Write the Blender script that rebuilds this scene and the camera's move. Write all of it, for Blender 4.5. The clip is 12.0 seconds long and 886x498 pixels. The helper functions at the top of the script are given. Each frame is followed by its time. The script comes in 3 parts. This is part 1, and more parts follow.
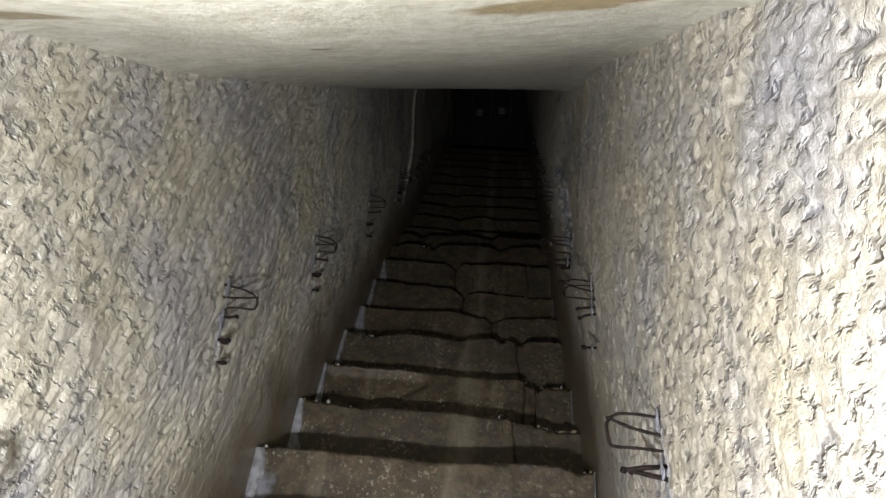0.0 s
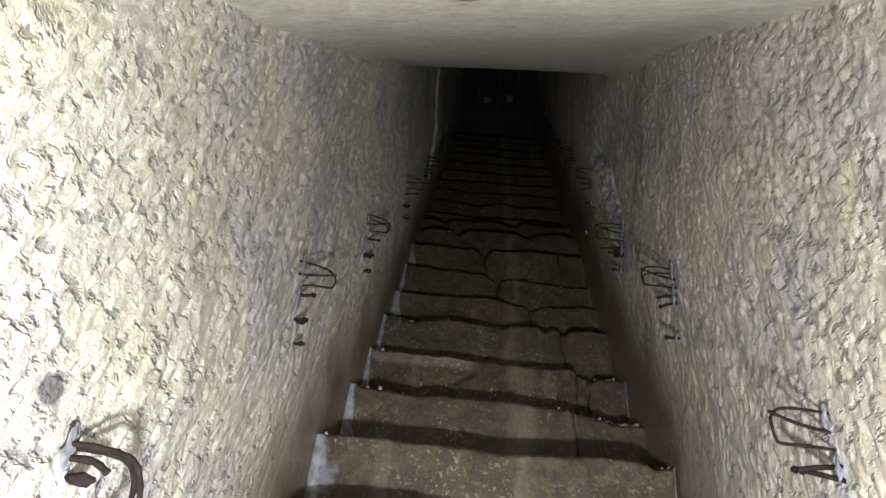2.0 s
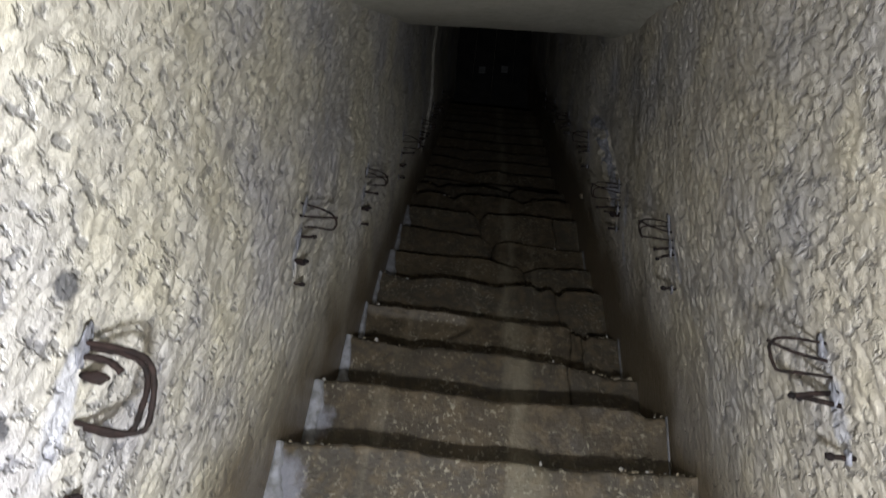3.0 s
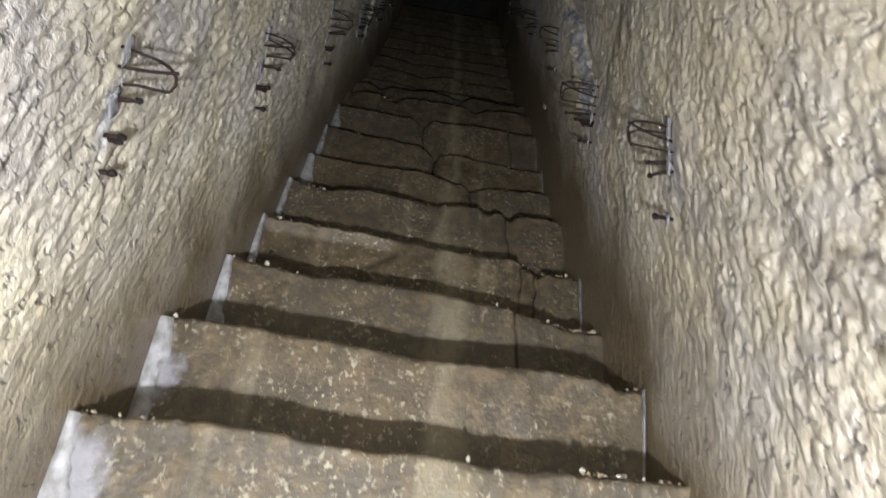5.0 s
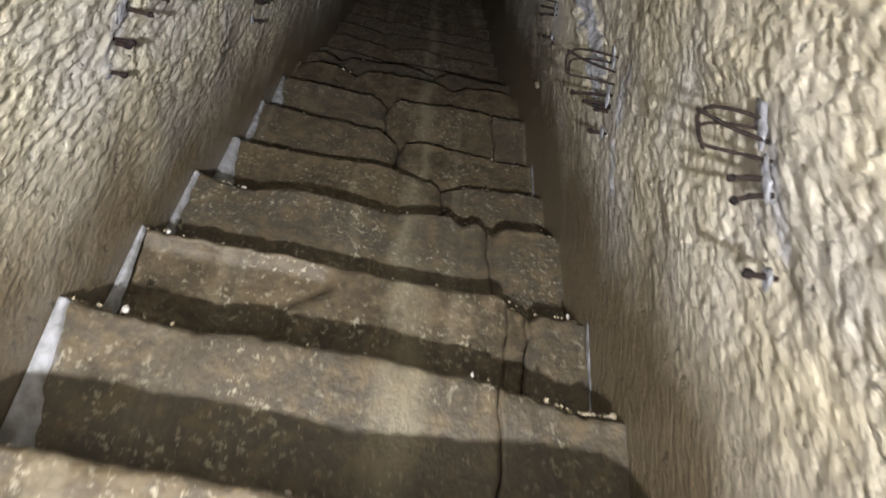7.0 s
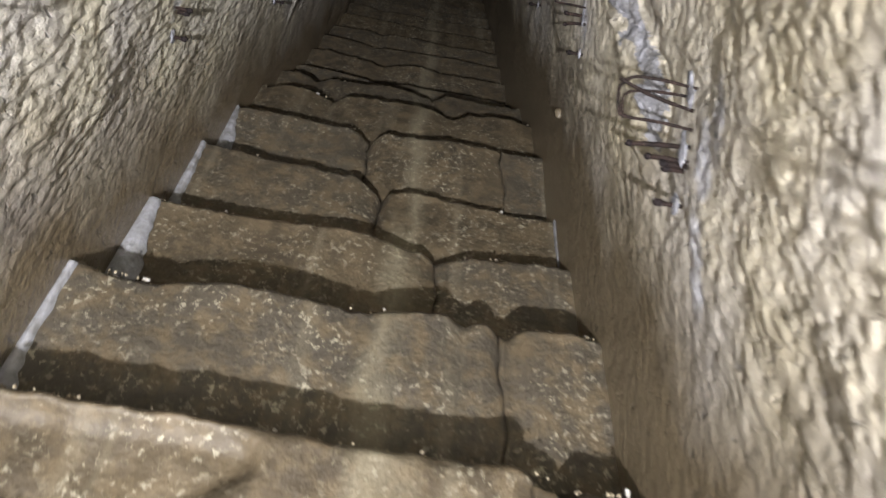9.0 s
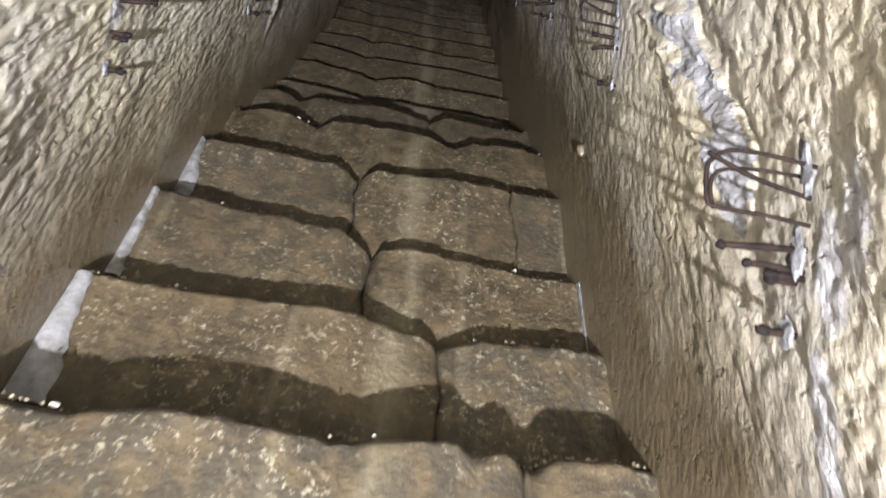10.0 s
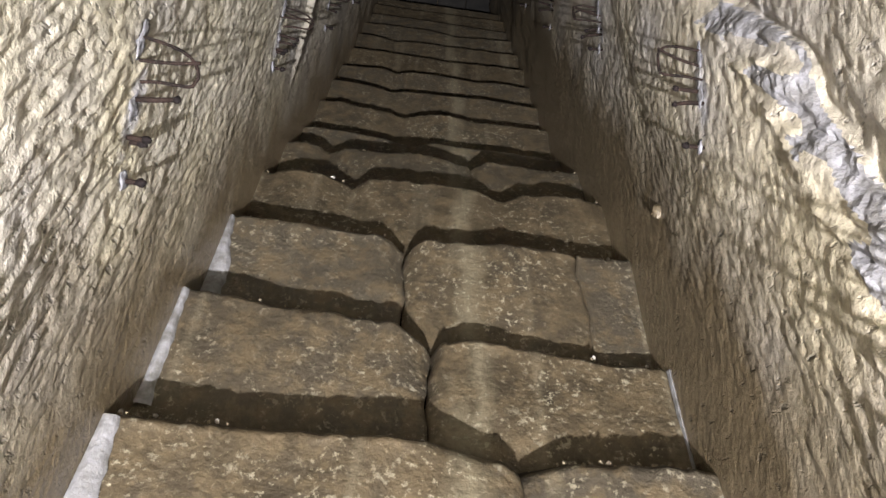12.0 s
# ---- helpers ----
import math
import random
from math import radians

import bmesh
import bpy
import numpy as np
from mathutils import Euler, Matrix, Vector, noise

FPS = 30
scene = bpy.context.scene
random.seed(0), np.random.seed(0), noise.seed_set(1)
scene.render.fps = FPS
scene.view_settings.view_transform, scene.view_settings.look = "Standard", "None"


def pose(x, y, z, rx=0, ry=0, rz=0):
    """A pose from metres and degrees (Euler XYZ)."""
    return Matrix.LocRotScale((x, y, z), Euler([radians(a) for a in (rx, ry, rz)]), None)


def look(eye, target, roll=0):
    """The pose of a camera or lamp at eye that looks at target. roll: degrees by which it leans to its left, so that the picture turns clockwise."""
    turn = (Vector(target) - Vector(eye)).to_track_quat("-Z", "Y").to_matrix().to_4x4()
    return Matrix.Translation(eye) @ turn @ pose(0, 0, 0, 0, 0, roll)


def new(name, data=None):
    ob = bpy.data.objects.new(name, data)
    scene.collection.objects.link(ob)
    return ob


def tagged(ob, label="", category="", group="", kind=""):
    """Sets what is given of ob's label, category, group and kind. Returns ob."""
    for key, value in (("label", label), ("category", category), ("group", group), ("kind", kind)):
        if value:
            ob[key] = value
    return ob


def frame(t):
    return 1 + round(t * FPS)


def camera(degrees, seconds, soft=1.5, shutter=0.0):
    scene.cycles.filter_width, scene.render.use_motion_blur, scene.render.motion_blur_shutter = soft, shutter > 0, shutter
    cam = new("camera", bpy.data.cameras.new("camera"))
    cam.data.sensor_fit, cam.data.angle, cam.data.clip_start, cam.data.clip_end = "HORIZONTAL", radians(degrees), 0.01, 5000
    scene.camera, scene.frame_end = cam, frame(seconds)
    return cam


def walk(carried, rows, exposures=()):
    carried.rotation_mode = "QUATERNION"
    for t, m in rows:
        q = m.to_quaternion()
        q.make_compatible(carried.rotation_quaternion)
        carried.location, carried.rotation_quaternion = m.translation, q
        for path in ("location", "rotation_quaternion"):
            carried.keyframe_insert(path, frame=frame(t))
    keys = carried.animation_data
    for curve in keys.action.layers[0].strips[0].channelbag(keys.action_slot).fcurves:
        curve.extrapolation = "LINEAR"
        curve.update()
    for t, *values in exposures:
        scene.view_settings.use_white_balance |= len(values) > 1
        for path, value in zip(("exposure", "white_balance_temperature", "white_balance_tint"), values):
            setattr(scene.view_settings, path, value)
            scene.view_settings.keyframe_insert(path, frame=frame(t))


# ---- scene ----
cam = camera(60.5, 12.0, shutter=0.5)
PATH = [
    (0, (0.207, -1.585, -0.357), (0.066, 0.076, 0.748), 6.1),
    (0.5, (0.197, -1.568, -0.357), (0.059, 0.09, 0.753), 6.0),
    (1, (0.128, -1.505, -0.352), (0.005, 0.154, 0.759), 6.5),
    (1.5, (0.036, -1.504, -0.349), (-0.064, 0.162, 0.752), 6.7),
    (2, (-0.008, -1.498, -0.344), (-0.102, 0.178, 0.744), 6.8),
    (2.5, (-0.017, -1.496, -0.366), (-0.104, 0.193, 0.703), 6.9),
    (3, (-0.022, -1.47, -0.402), (-0.084, 0.239, 0.636), 7.1),
    (3.2, (-0.024, -1.446, -0.408), (-0.073, 0.282, 0.597), 7.3),
    (4.8, (0.058, -1.043, -0.221), (0.139, 0.75, 0.662), 8.0),
    (5, (0.038, -1.025, -0.173), (0.131, 0.768, 0.708), 8.2),
    (5.5, (0.008, -0.977, -0.129), (0.137, 0.814, 0.751), 8.8),
    (6, (0.079, -0.851, -0.121), (0.224, 0.942, 0.753), 8.7),
    (6.5, (0.105, -0.711, 0.013), (0.258, 1.092, 0.865), 8.5),
    (7, (0.085, -0.6, 0.139), (0.243, 1.207, 0.98), 8.4),
    (7.2, (0.08, -0.562, 0.192), (0.241, 1.245, 1.034), 8.4),
    (8.8, (0.137, -0.271, 0.444), (0.268, 1.529, 1.306), 8.3),
    (9, (0.116, -0.227, 0.482), (0.255, 1.573, 1.342), 8.0),
    (9.5, (0.076, -0.119, 0.619), (0.225, 1.683, 1.475), 7.9),
    (10, (0.094, -0.034, 0.707), (0.257, 1.767, 1.562), 7.8),
    (10.5, (0.11, 0.019, 0.833), (0.257, 1.824, 1.682), 7.2),
    (11, (0.078, 0.053, 0.867), (0.189, 1.859, 1.72), 6.2),
    (11.5, (0.032, 0.065, 0.883), (0.133, 1.87, 1.738), 5.6),
    (12, (0.016, 0.062, 0.892), (0.125, 1.866, 1.749), 5.6),
]
EXPOSURES = [(0.0, 0.36, 6350, 14), (2.0, 0.78, 6300, 14), (2.5, 0.32, 6250, 14), (3.0, 0.14, 6150, 14), (5.0, 1.75, 6450, 14), (6.0, 1.90, 6300, 13), (7.0, 2.58, 6550, 14), (9.0, 3.40, 6500, 16), (10.5, 4.32, 6550, 16), (12.0, 4.18, 6800, 17)]
walk(cam, [(t, look(eye, target, roll)) for t, eye, target, roll in PATH], EXPOSURES)

# ---- light: the torch held low in front of the climber, and a black world underground ----
world = bpy.data.worlds.new("underground")
world.use_nodes = True
world.node_tree.nodes["Background"].inputs["Color"].default_value = (0.9, 0.95, 1.0, 1)
world.node_tree.nodes["Background"].inputs["Strength"].default_value = 0.0
scene.world = world
TORCH = (0.07, -1.45, -0.66)
lamp = bpy.data.lights.new("torch", "POINT")
lamp.energy, lamp.color, lamp.shadow_soft_size = 108.0, (0.94, 0.98, 1.0), 0.030
new("torch", lamp).location = TORCH


# ---- materials ----
def material(name, rough=0.8, spec=0.3):
    m = bpy.data.materials.new(name)
    m.use_nodes = True
    b = m.node_tree.nodes["Principled BSDF"]
    b.inputs["Roughness"].default_value = rough
    b.inputs["Specular IOR Level"].default_value = spec
    return m, m.node_tree.nodes, m.node_tree.links, b


def coords(n, l, scale):
    tc, mp = n.new("ShaderNodeTexCoord"), n.new("ShaderNodeMapping")
    mp.inputs["Scale"].default_value = scale
    l.new(tc.outputs["Object"], mp.inputs["Vector"])
    return mp.outputs["Vector"]


def noise_tex(n, l, vec, scale, detail=4.0, rough=0.6):
    t = n.new("ShaderNodeTexNoise")
    t.inputs["Scale"].default_value, t.inputs["Detail"].default_value, t.inputs["Roughness"].default_value = scale, detail, rough
    l.new(vec, t.inputs["Vector"])
    return t.outputs["Fac"]


def ramp(n, l, fac, stops):
    r = n.new("ShaderNodeValToRGB")
    e = r.color_ramp.elements
    while len(e) < len(stops):
        e.new(0.5)
    for el, (p, c) in zip(e, stops):
        el.position, el.color = p, (*c, 1) if len(c) == 3 else c
    l.new(fac, r.inputs["Fac"])
    return r.outputs["Color"]


def mix(n, l, fac, a, b, kind="MIX"):
    m = n.new("ShaderNodeMix")
    m.data_type, m.blend_type = "RGBA", kind
    if isinstance(fac, float):
        m.inputs["Factor"].default_value = fac
    else:
        l.new(fac, m.inputs["Factor"])
    for k, v in (("A", a), ("B", b)):
        sock = [s for s in m.inputs if s.name == k and s.type == "RGBA"][0]
        if isinstance(v, tuple):
            sock.default_value = (*v, 1)
        else:
            l.new(v, sock)
    return [s for s in m.outputs if s.type == "RGBA"][0]


def bump(n, l, b, height, strength, distance):
    bp = n.new("ShaderNodeBump")
    bp.inputs["Strength"].default_value, bp.inputs["Distance"].default_value = strength, distance
    l.new(height, bp.inputs["Height"])
    l.new(bp.outputs["Normal"], b.inputs["Normal"])


def patch(n, l, centre, size, rag):
    """A ragged patch round a place: 1 inside, 0 outside."""
    tc, mp = n.new("ShaderNodeTexCoord"), n.new("ShaderNodeMapping")
    mp.inputs["Location"].default_value = [-c / s for c, s in zip(centre, size)]
    mp.inputs["Scale"].default_value = [1 / s for s in size]
    l.new(tc.outputs["Object"], mp.inputs["Vector"])
    ln = n.new("ShaderNodeVectorMath"); ln.operation = "LENGTH"
    l.new(mp.outputs["Vector"], ln.inputs[0])
    ad = n.new("ShaderNodeMath"); ad.operation = "MULTIPLY_ADD"
    l.new(noise_tex(n, l, tc.outputs["Object"], rag, 4), ad.inputs[0]); ad.inputs[1].default_value = 0.8; l.new(ln.outputs["Value"], ad.inputs[2])
    return ramp(n, l, ad.outputs[0], [(0.0, (1, 1, 1)), (0.78, (1, 1, 1)), (1.0, (0, 0, 0))])


def rock_material(name, pale, grey, brown, streaky, slots, side_x, climb, stains=()):
    """Hewn soft limestone: pale, with grey damp patches and a brown skin, shade painted in, in the lower part along the
    steps.
    """
    m, n, l, b = material(name, 0.34, 0.8)
    v = coords(n, l, (1, 1, 1))
    vs = coords(n, l, (1, 1, streaky))
    big = noise_tex(n, l, v, 2.3, 3)
    fine = noise_tex(n, l, vs, 92, 5, 0.6)
    grain = noise_tex(n, l, v, 240, 3)
    base = mix(n, l, ramp(n, l, big, [(0.48, (0, 0, 0)), (0.74, (1, 1, 1))]), pale, grey)
    hue = ramp(n, l, noise_tex(n, l, v, 4.5, 4, 0.6), [(0.34, (1.0, 0.985, 0.885)), (0.50, (0.97, 0.97, 0.95)), (0.66, (0.94, 0.95, 0.985))])
    base = mix(n, l, 1.0, base, hue, "MULTIPLY")
    # the brown skin and its painted shade follow the flight: height over the line of the nosings
    sep = n.new("ShaderNodeSeparateXYZ")
    l.new(v, sep.inputs["Vector"])
    k = n.new("ShaderNodeMath"); k.operation = "MULTIPLY_ADD"
    l.new(sep.outputs["Y"], k.inputs[0]); k.inputs[1].default_value = -climb; l.new(sep.outputs["Z"], k.inputs[2])
    k2 = n.new("ShaderNodeMath"); k2.operation = "MULTIPLY_ADD"
    l.new(noise_tex(n, l, v, 5, 5), k2.inputs[0]); k2.inputs[1].default_value = 0.55; l.new(k.outputs[0], k2.inputs[2])
    # brown rock, its colour darkened further for the grazing light low on the walls
    skin_shade = ramp(n, l, k2.outputs[0], [(0.28, (1, 1, 1)), (0.64, (0, 0, 0))])
    base = mix(n, l, skin_shade, base, brown)
    # a ragged wash of lime round the mortared slots of the anchors
    for y, z in slots:
        wash = patch(n, l, (side_x, y, z), (0.2, 0.034, 0.125), 24)
        soft = mix(n, l, 1.0, wash, (0.8, 0.8, 0.8), "MULTIPLY")
        base = mix(n, l, soft, base, (0.34, 0.336, 0.356))
    for (y, z), size in stains:
        smear = mix(n, l, 1.0, patch(n, l, (side_x, y, z), (0.2, size, size * 0.8), 30), (0.85, 0.85, 0.85), "MULTIPLY")
        base = mix(n, l, smear, base, (0.035, 0.036, 0.042))
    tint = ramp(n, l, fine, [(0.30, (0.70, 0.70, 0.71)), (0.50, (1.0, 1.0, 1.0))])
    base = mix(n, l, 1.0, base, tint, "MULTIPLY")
    # crisp pits of the pick, grime and shadow painted inside, thickest on the old lower stretch of the passage
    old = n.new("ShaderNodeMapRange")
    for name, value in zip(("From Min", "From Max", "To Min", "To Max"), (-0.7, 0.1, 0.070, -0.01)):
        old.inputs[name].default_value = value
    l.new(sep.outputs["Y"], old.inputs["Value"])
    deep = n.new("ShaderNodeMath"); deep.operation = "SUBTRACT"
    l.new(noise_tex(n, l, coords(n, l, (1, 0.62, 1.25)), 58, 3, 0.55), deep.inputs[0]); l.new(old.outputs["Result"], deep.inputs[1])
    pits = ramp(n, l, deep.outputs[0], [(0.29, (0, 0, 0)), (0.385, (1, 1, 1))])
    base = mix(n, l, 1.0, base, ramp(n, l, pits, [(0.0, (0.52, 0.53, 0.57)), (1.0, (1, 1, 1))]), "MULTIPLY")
    l.new(base, b.inputs["Base Color"])
    add = n.new("ShaderNodeMath"); add.operation = "MULTIPLY_ADD"
    l.new(grain, add.inputs[0]); add.inputs[1].default_value = 0.30; l.new(fine, add.inputs[2])
    cut = n.new("ShaderNodeMath"); cut.operation = "MULTIPLY_ADD"
    l.new(pits, cut.inputs[0]); cut.inputs[1].default_value = 0.7; l.new(add.outputs[0], cut.inputs[2])
    bump(n, l, b, cut.outputs[0], 0.8, 0.0055)
    return m


SLOTS_L = [(-0.84, -0.11), (-0.218, 0.43), (0.290, 0.90), (0.815, 1.475), (1.405, 2.09)]
SLOTS_R = [(-0.60, 0.06), (0.0, 0.63), (0.45, 1.13), (0.49, 1.10), (0.51, 0.97), (0.945, 1.71), (1.465, 2.30)]
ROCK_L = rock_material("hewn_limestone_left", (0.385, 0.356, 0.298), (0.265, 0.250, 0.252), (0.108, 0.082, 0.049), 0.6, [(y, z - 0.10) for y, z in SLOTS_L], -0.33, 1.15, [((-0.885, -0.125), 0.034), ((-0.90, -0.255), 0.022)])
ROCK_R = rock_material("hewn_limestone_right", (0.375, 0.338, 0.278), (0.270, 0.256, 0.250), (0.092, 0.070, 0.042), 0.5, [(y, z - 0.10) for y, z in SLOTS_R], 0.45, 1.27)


def ceiling_material():
    m, n, l, b = material("smoothed_plaster", 0.6, 0.35)
    v = coords(n, l, (1, 1, 1))
    base = mix(n, l, ramp(n, l, noise_tex(n, l, v, 20, 6, 0.7), [(0.38, (0, 0, 0)), (0.60, (1, 1, 1))]), (0.335, 0.316, 0.246), (0.430, 0.410, 0.342))
    base = mix(n, l, patch(n, l, (0.25, -1.12, 0.24), (0.19, 0.13, 0.13), 14), base, (0.20, 0.158, 0.085))
    base = mix(n, l, patch(n, l, (-0.28, -1.10, 0.22), (0.11, 0.08, 0.08), 16), base, (0.185, 0.152, 0.095))
    base = mix(n, l, patch(n, l, (-0.05, -0.87, 0.44), (0.030, 0.024, 0.026), 40), base, (0.10, 0.07, 0.03))
    base = mix(n, l, patch(n, l, (-0.055, -0.83, 0.48), (0.013, 0.012, 0.012), 40), base, (0.10, 0.07, 0.03))
    vo = n.new("ShaderNodeTexVoronoi"); vo.inputs["Scale"].default_value = 7
    l.new(v, vo.inputs["Vector"])
    speck = ramp(n, l, vo.outputs["Distance"], [(0.022, (1, 1, 1)), (0.045, (0, 0, 0))])
    base = mix(n, l, speck, base, (0.16, 0.11, 0.05))
    vo2 = n.new("ShaderNodeTexVoronoi"); vo2.inputs["Scale"].default_value = 24
    l.new(v, vo2.inputs["Vector"])
    base = mix(n, l, ramp(n, l, vo2.outputs["Distance"], [(0.05, (0.6, 0.6, 0.6)), (0.12, (0, 0, 0))]), base, (0.20, 0.16, 0.09))
    base = mix(n, l, 1.0, base, ramp(n, l, noise_tex(n, l, v, 75, 5, 0.7), [(0.36, (0.72, 0.71, 0.68)), (0.56, (1, 1, 1))]), "MULTIPLY")
    l.new(base, b.inputs["Base Color"])
    gr = n.new("ShaderNodeMath"); gr.operation = "MULTIPLY_ADD"
    l.new(noise_tex(n, l, v, 28, 4), gr.inputs[0]); gr.inputs[1].default_value = 0.3; l.new(noise_tex(n, l, v, 130, 5, 0.7), gr.inputs[2])
    bump(n, l, b, gr.outputs[0], 0.8, 0.006)
    return m


def step_material():
    """Worn tuff steps: brown, each block a little different, with pale lime flecks and runs."""
    m, n, l, b = material("worn_step_stone", 0.62, 0.4)
    v = coords(n, l, (1, 1, 1))
    info = n.new("ShaderNodeObjectInfo")
    big = noise_tex(n, l, v, 7, 4)
    mid = noise_tex(n, l, v, 26, 4, 0.65)
    base = mix(n, l, ramp(n, l, big, [(0.35, (0, 0, 0)), (0.65, (1, 1, 1))]), (0.0275, 0.0202, 0.0112), (0.0495, 0.0360, 0.0192))
    base = mix(n, l, ramp(n, l, info.outputs["Random"], [(0.1, (0, 0, 0)), (0.95, (0.75, 0.75, 0.75))]), base, (0.041, 0.035, 0.026))
    # pale mottling, runs of lime and the paler track up the middle
    base = mix(n, l, ramp(n, l, mid, [(0.45, (0, 0, 0)), (0.62, (0.85, 0.85, 0.85))]), base, (0.0725, 0.0530, 0.0290))
    runs = ramp(n, l, noise_tex(n, l, coords(n, l, (14, 0.8, 0.7)), 1.0, 3), [(0.57, (0, 0, 0)), (0.68, (0.5, 0.5, 0.5))])
    base = mix(n, l, runs, base, (0.108, 0.091, 0.060))
    sep = n.new("ShaderNodeSeparateXYZ")
    l.new(v, sep.inputs["Vector"])
    wv = n.new("ShaderNodeMath"); wv.operation = "MULTIPLY_ADD"
    l.new(noise_tex(n, l, coords(n, l, (9, 2, 3)), 1.5, 4), wv.inputs[0]); wv.inputs[1].default_value = 0.16; l.new(sep.outputs["X"], wv.inputs[2])
    track = ramp(n, l, wv.outputs[0], [(0.185, (0, 0, 0)), (0.215, (0.6, 0.6, 0.6)), (0.245, (0.25, 0.25, 0.25)), (0.265, (0, 0, 0))])
    base = mix(n, l, track, base, (0.135, 0.116, 0.076))
    f1 = ramp(n, l, noise_tex(n, l, coords(n, l, (0.75, 1, 0.6)), 128, 6, 0.7), [(0.56, (0, 0, 0)), (0.60, (0.9, 0.9, 0.9))])
    f2 = ramp(n, l, noise_tex(n, l, v, 9, 5, 0.7), [(0.42, (0.04, 0.04, 0.04)), (0.60, (1, 1, 1))])
    flecks = mix(n, l, 1.0, f1, f2, "MULTIPLY")
    base = mix(n, l, flecks, base, (0.205, 0.186, 0.136))
    # a bluish lime wash at the wall end of the lower risers
    for y, z, wide in ((-0.05, -0.08, 0.115), (0.15, 0.12, 0.10), (0.385, 0.34, 0.075)):
        wash = mix(n, l, 1.0, patch(n, l, (-0.335, y, z), (wide, 0.20, 0.13), 22), (0.75, 0.75, 0.75), "MULTIPLY")
        base = mix(n, l, wash, base, (0.158, 0.158, 0.178))
    l.new(base, b.inputs["Base Color"])
    add = n.new("ShaderNodeMath"); add.operation = "ADD"
    l.new(noise_tex(n, l, v, 90, 5), add.inputs[0]); l.new(big, add.inputs[1])
    bump(n, l, b, add.outputs[0], 0.7, 0.0045)
    return m


def tread_material():
    """The walked-on tops: trodden dirt, its colour darkened to deepen the shade on the risers."""
    m, n, l, b = material("trodden_dirt_shaded", 0.85, 0.2)
    v = coords(n, l, (1, 1, 1))
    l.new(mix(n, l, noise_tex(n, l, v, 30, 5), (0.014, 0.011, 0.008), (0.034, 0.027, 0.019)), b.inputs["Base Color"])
    bump(n, l, b, noise_tex(n, l, v, 140, 4), 0.5, 0.003)
    return m


def simple_material(name, a, c, scale, rough, spec=0.3, metal=0.0, depth=0.002):
    m, n, l, b = material(name, rough, spec)
    v = coords(n, l, (1, 1, 1))
    f = noise_tex(n, l, v, scale, 5)
    l.new(mix(n, l, ramp(n, l, f, [(0.35, (0, 0, 0)), (0.65, (1, 1, 1))]), a, c), b.inputs["Base Color"])
    b.inputs["Metallic"].default_value = metal
    bump(n, l, b, noise_tex(n, l, v, scale * 3, 4), 0.4, depth)
    return m


PLASTER = ceiling_material()
STEP = step_material()
SHADED_DIRT = tread_material()
MORTAR = simple_material("pale_mortar", (0.20, 0.20, 0.222), (0.085, 0.083, 0.085), 45, 0.7, depth=0.008)
LIME = simple_material("white_lime_mortar", (0.225, 0.225, 0.238), (0.105, 0.102, 0.096), 42, 0.7, depth=0.005)
RUST = simple_material("rusty_iron", (0.018, 0.011, 0.009), (0.006, 0.0045, 0.004), 60, 0.8, 0.1)
PLUG = simple_material("tarred_plug", (0.005, 0.004, 0.004), (0.012, 0.008, 0.008), 70, 0.8, 0.1)
CHIP = simple_material("white_chip", (0.42, 0.41, 0.39), (0.22, 0.20, 0.17), 90, 0.6)
CRUMB = simple_material("dark_rubble", (0.07, 0.055, 0.04), (0.25, 0.21, 0.14), 40, 0.8)
DARK_DOOR = simple_material("blackened_door", (0.016, 0.016, 0.016), (0.030, 0.028, 0.026), 8, 0.6)
# dark colour chosen to swallow torchlight bouncing close to the lamp
FOOT_DARK = simple_material("dark_bounce_stop", (0.040, 0.034, 0.026), (0.075, 0.064, 0.050), 14, 0.7, depth=0.010)
PLATE = simple_material("dull_plate", (0.16, 0.16, 0.155), (0.10, 0.10, 0.098), 20, 0.6)
BREAK = simple_material("fresh_broken_plaster", (0.25, 0.249, 0.27), (0.12, 0.115, 0.112), 34, 0.7, depth=0.010)

# ---- the flight: places of the nosings at its two walls, step by step ----
NY_L = [-0.035, 0.170, 0.404, 0.592, 0.781, 0.998, 1.185, 1.366, 1.557, 1.768]
NZ_L = [0.009, 0.216, 0.440, 0.638, 0.851, 1.071, 1.309, 1.529, 1.754, 1.957]
NY_R = [-0.010, 0.167, 0.409, 0.627, 0.844, 1.028, 1.174, 1.342, 1.530, 1.730]
NZ_R = [0.038, 0.224, 0.426, 0.640, 0.891, 1.087, 1.274, 1.525, 1.758, 1.968]
for far_z in (2.135, 2.372, 2.606, 2.842, 3.088, 3.33, 3.58, 3.82, 4.07, 4.30):
    for ys, zs_ in ((NY_L, NZ_L), (NY_R, NZ_R)):
        ys.append(0.1956 * len(ys))
        zs_.append(far_z)
LOWEST, TOP = -9, len(NY_L) - 1
LINE_Y = [0.1956 * k - 0.02 for k in range(LOWEST, 0)] + [(a + b) / 2 for a, b in zip(NY_L, NY_R)]
LINE_Z = [0.2176 * k + 0.02 for k in range(LOWEST, 0)] + [(a + b) / 2 for a, b in zip(NZ_L, NZ_R)]


def nosing(k, u):
    """Place of step k's edge at the share u of the width, from the left wall."""
    if k < 0:
        return 0.1956 * k - 0.02, 0.2176 * k + 0.02
    return NY_L[k] + u * (NY_R[k] - NY_L[k]), NZ_L[k] + u * (NZ_R[k] - NZ_L[k])


def flight(y):
    y = np.asarray(y, float)
    return np.where(y < LINE_Y[-1], np.interp(y, LINE_Y, LINE_Z), LINE_Z[-1])


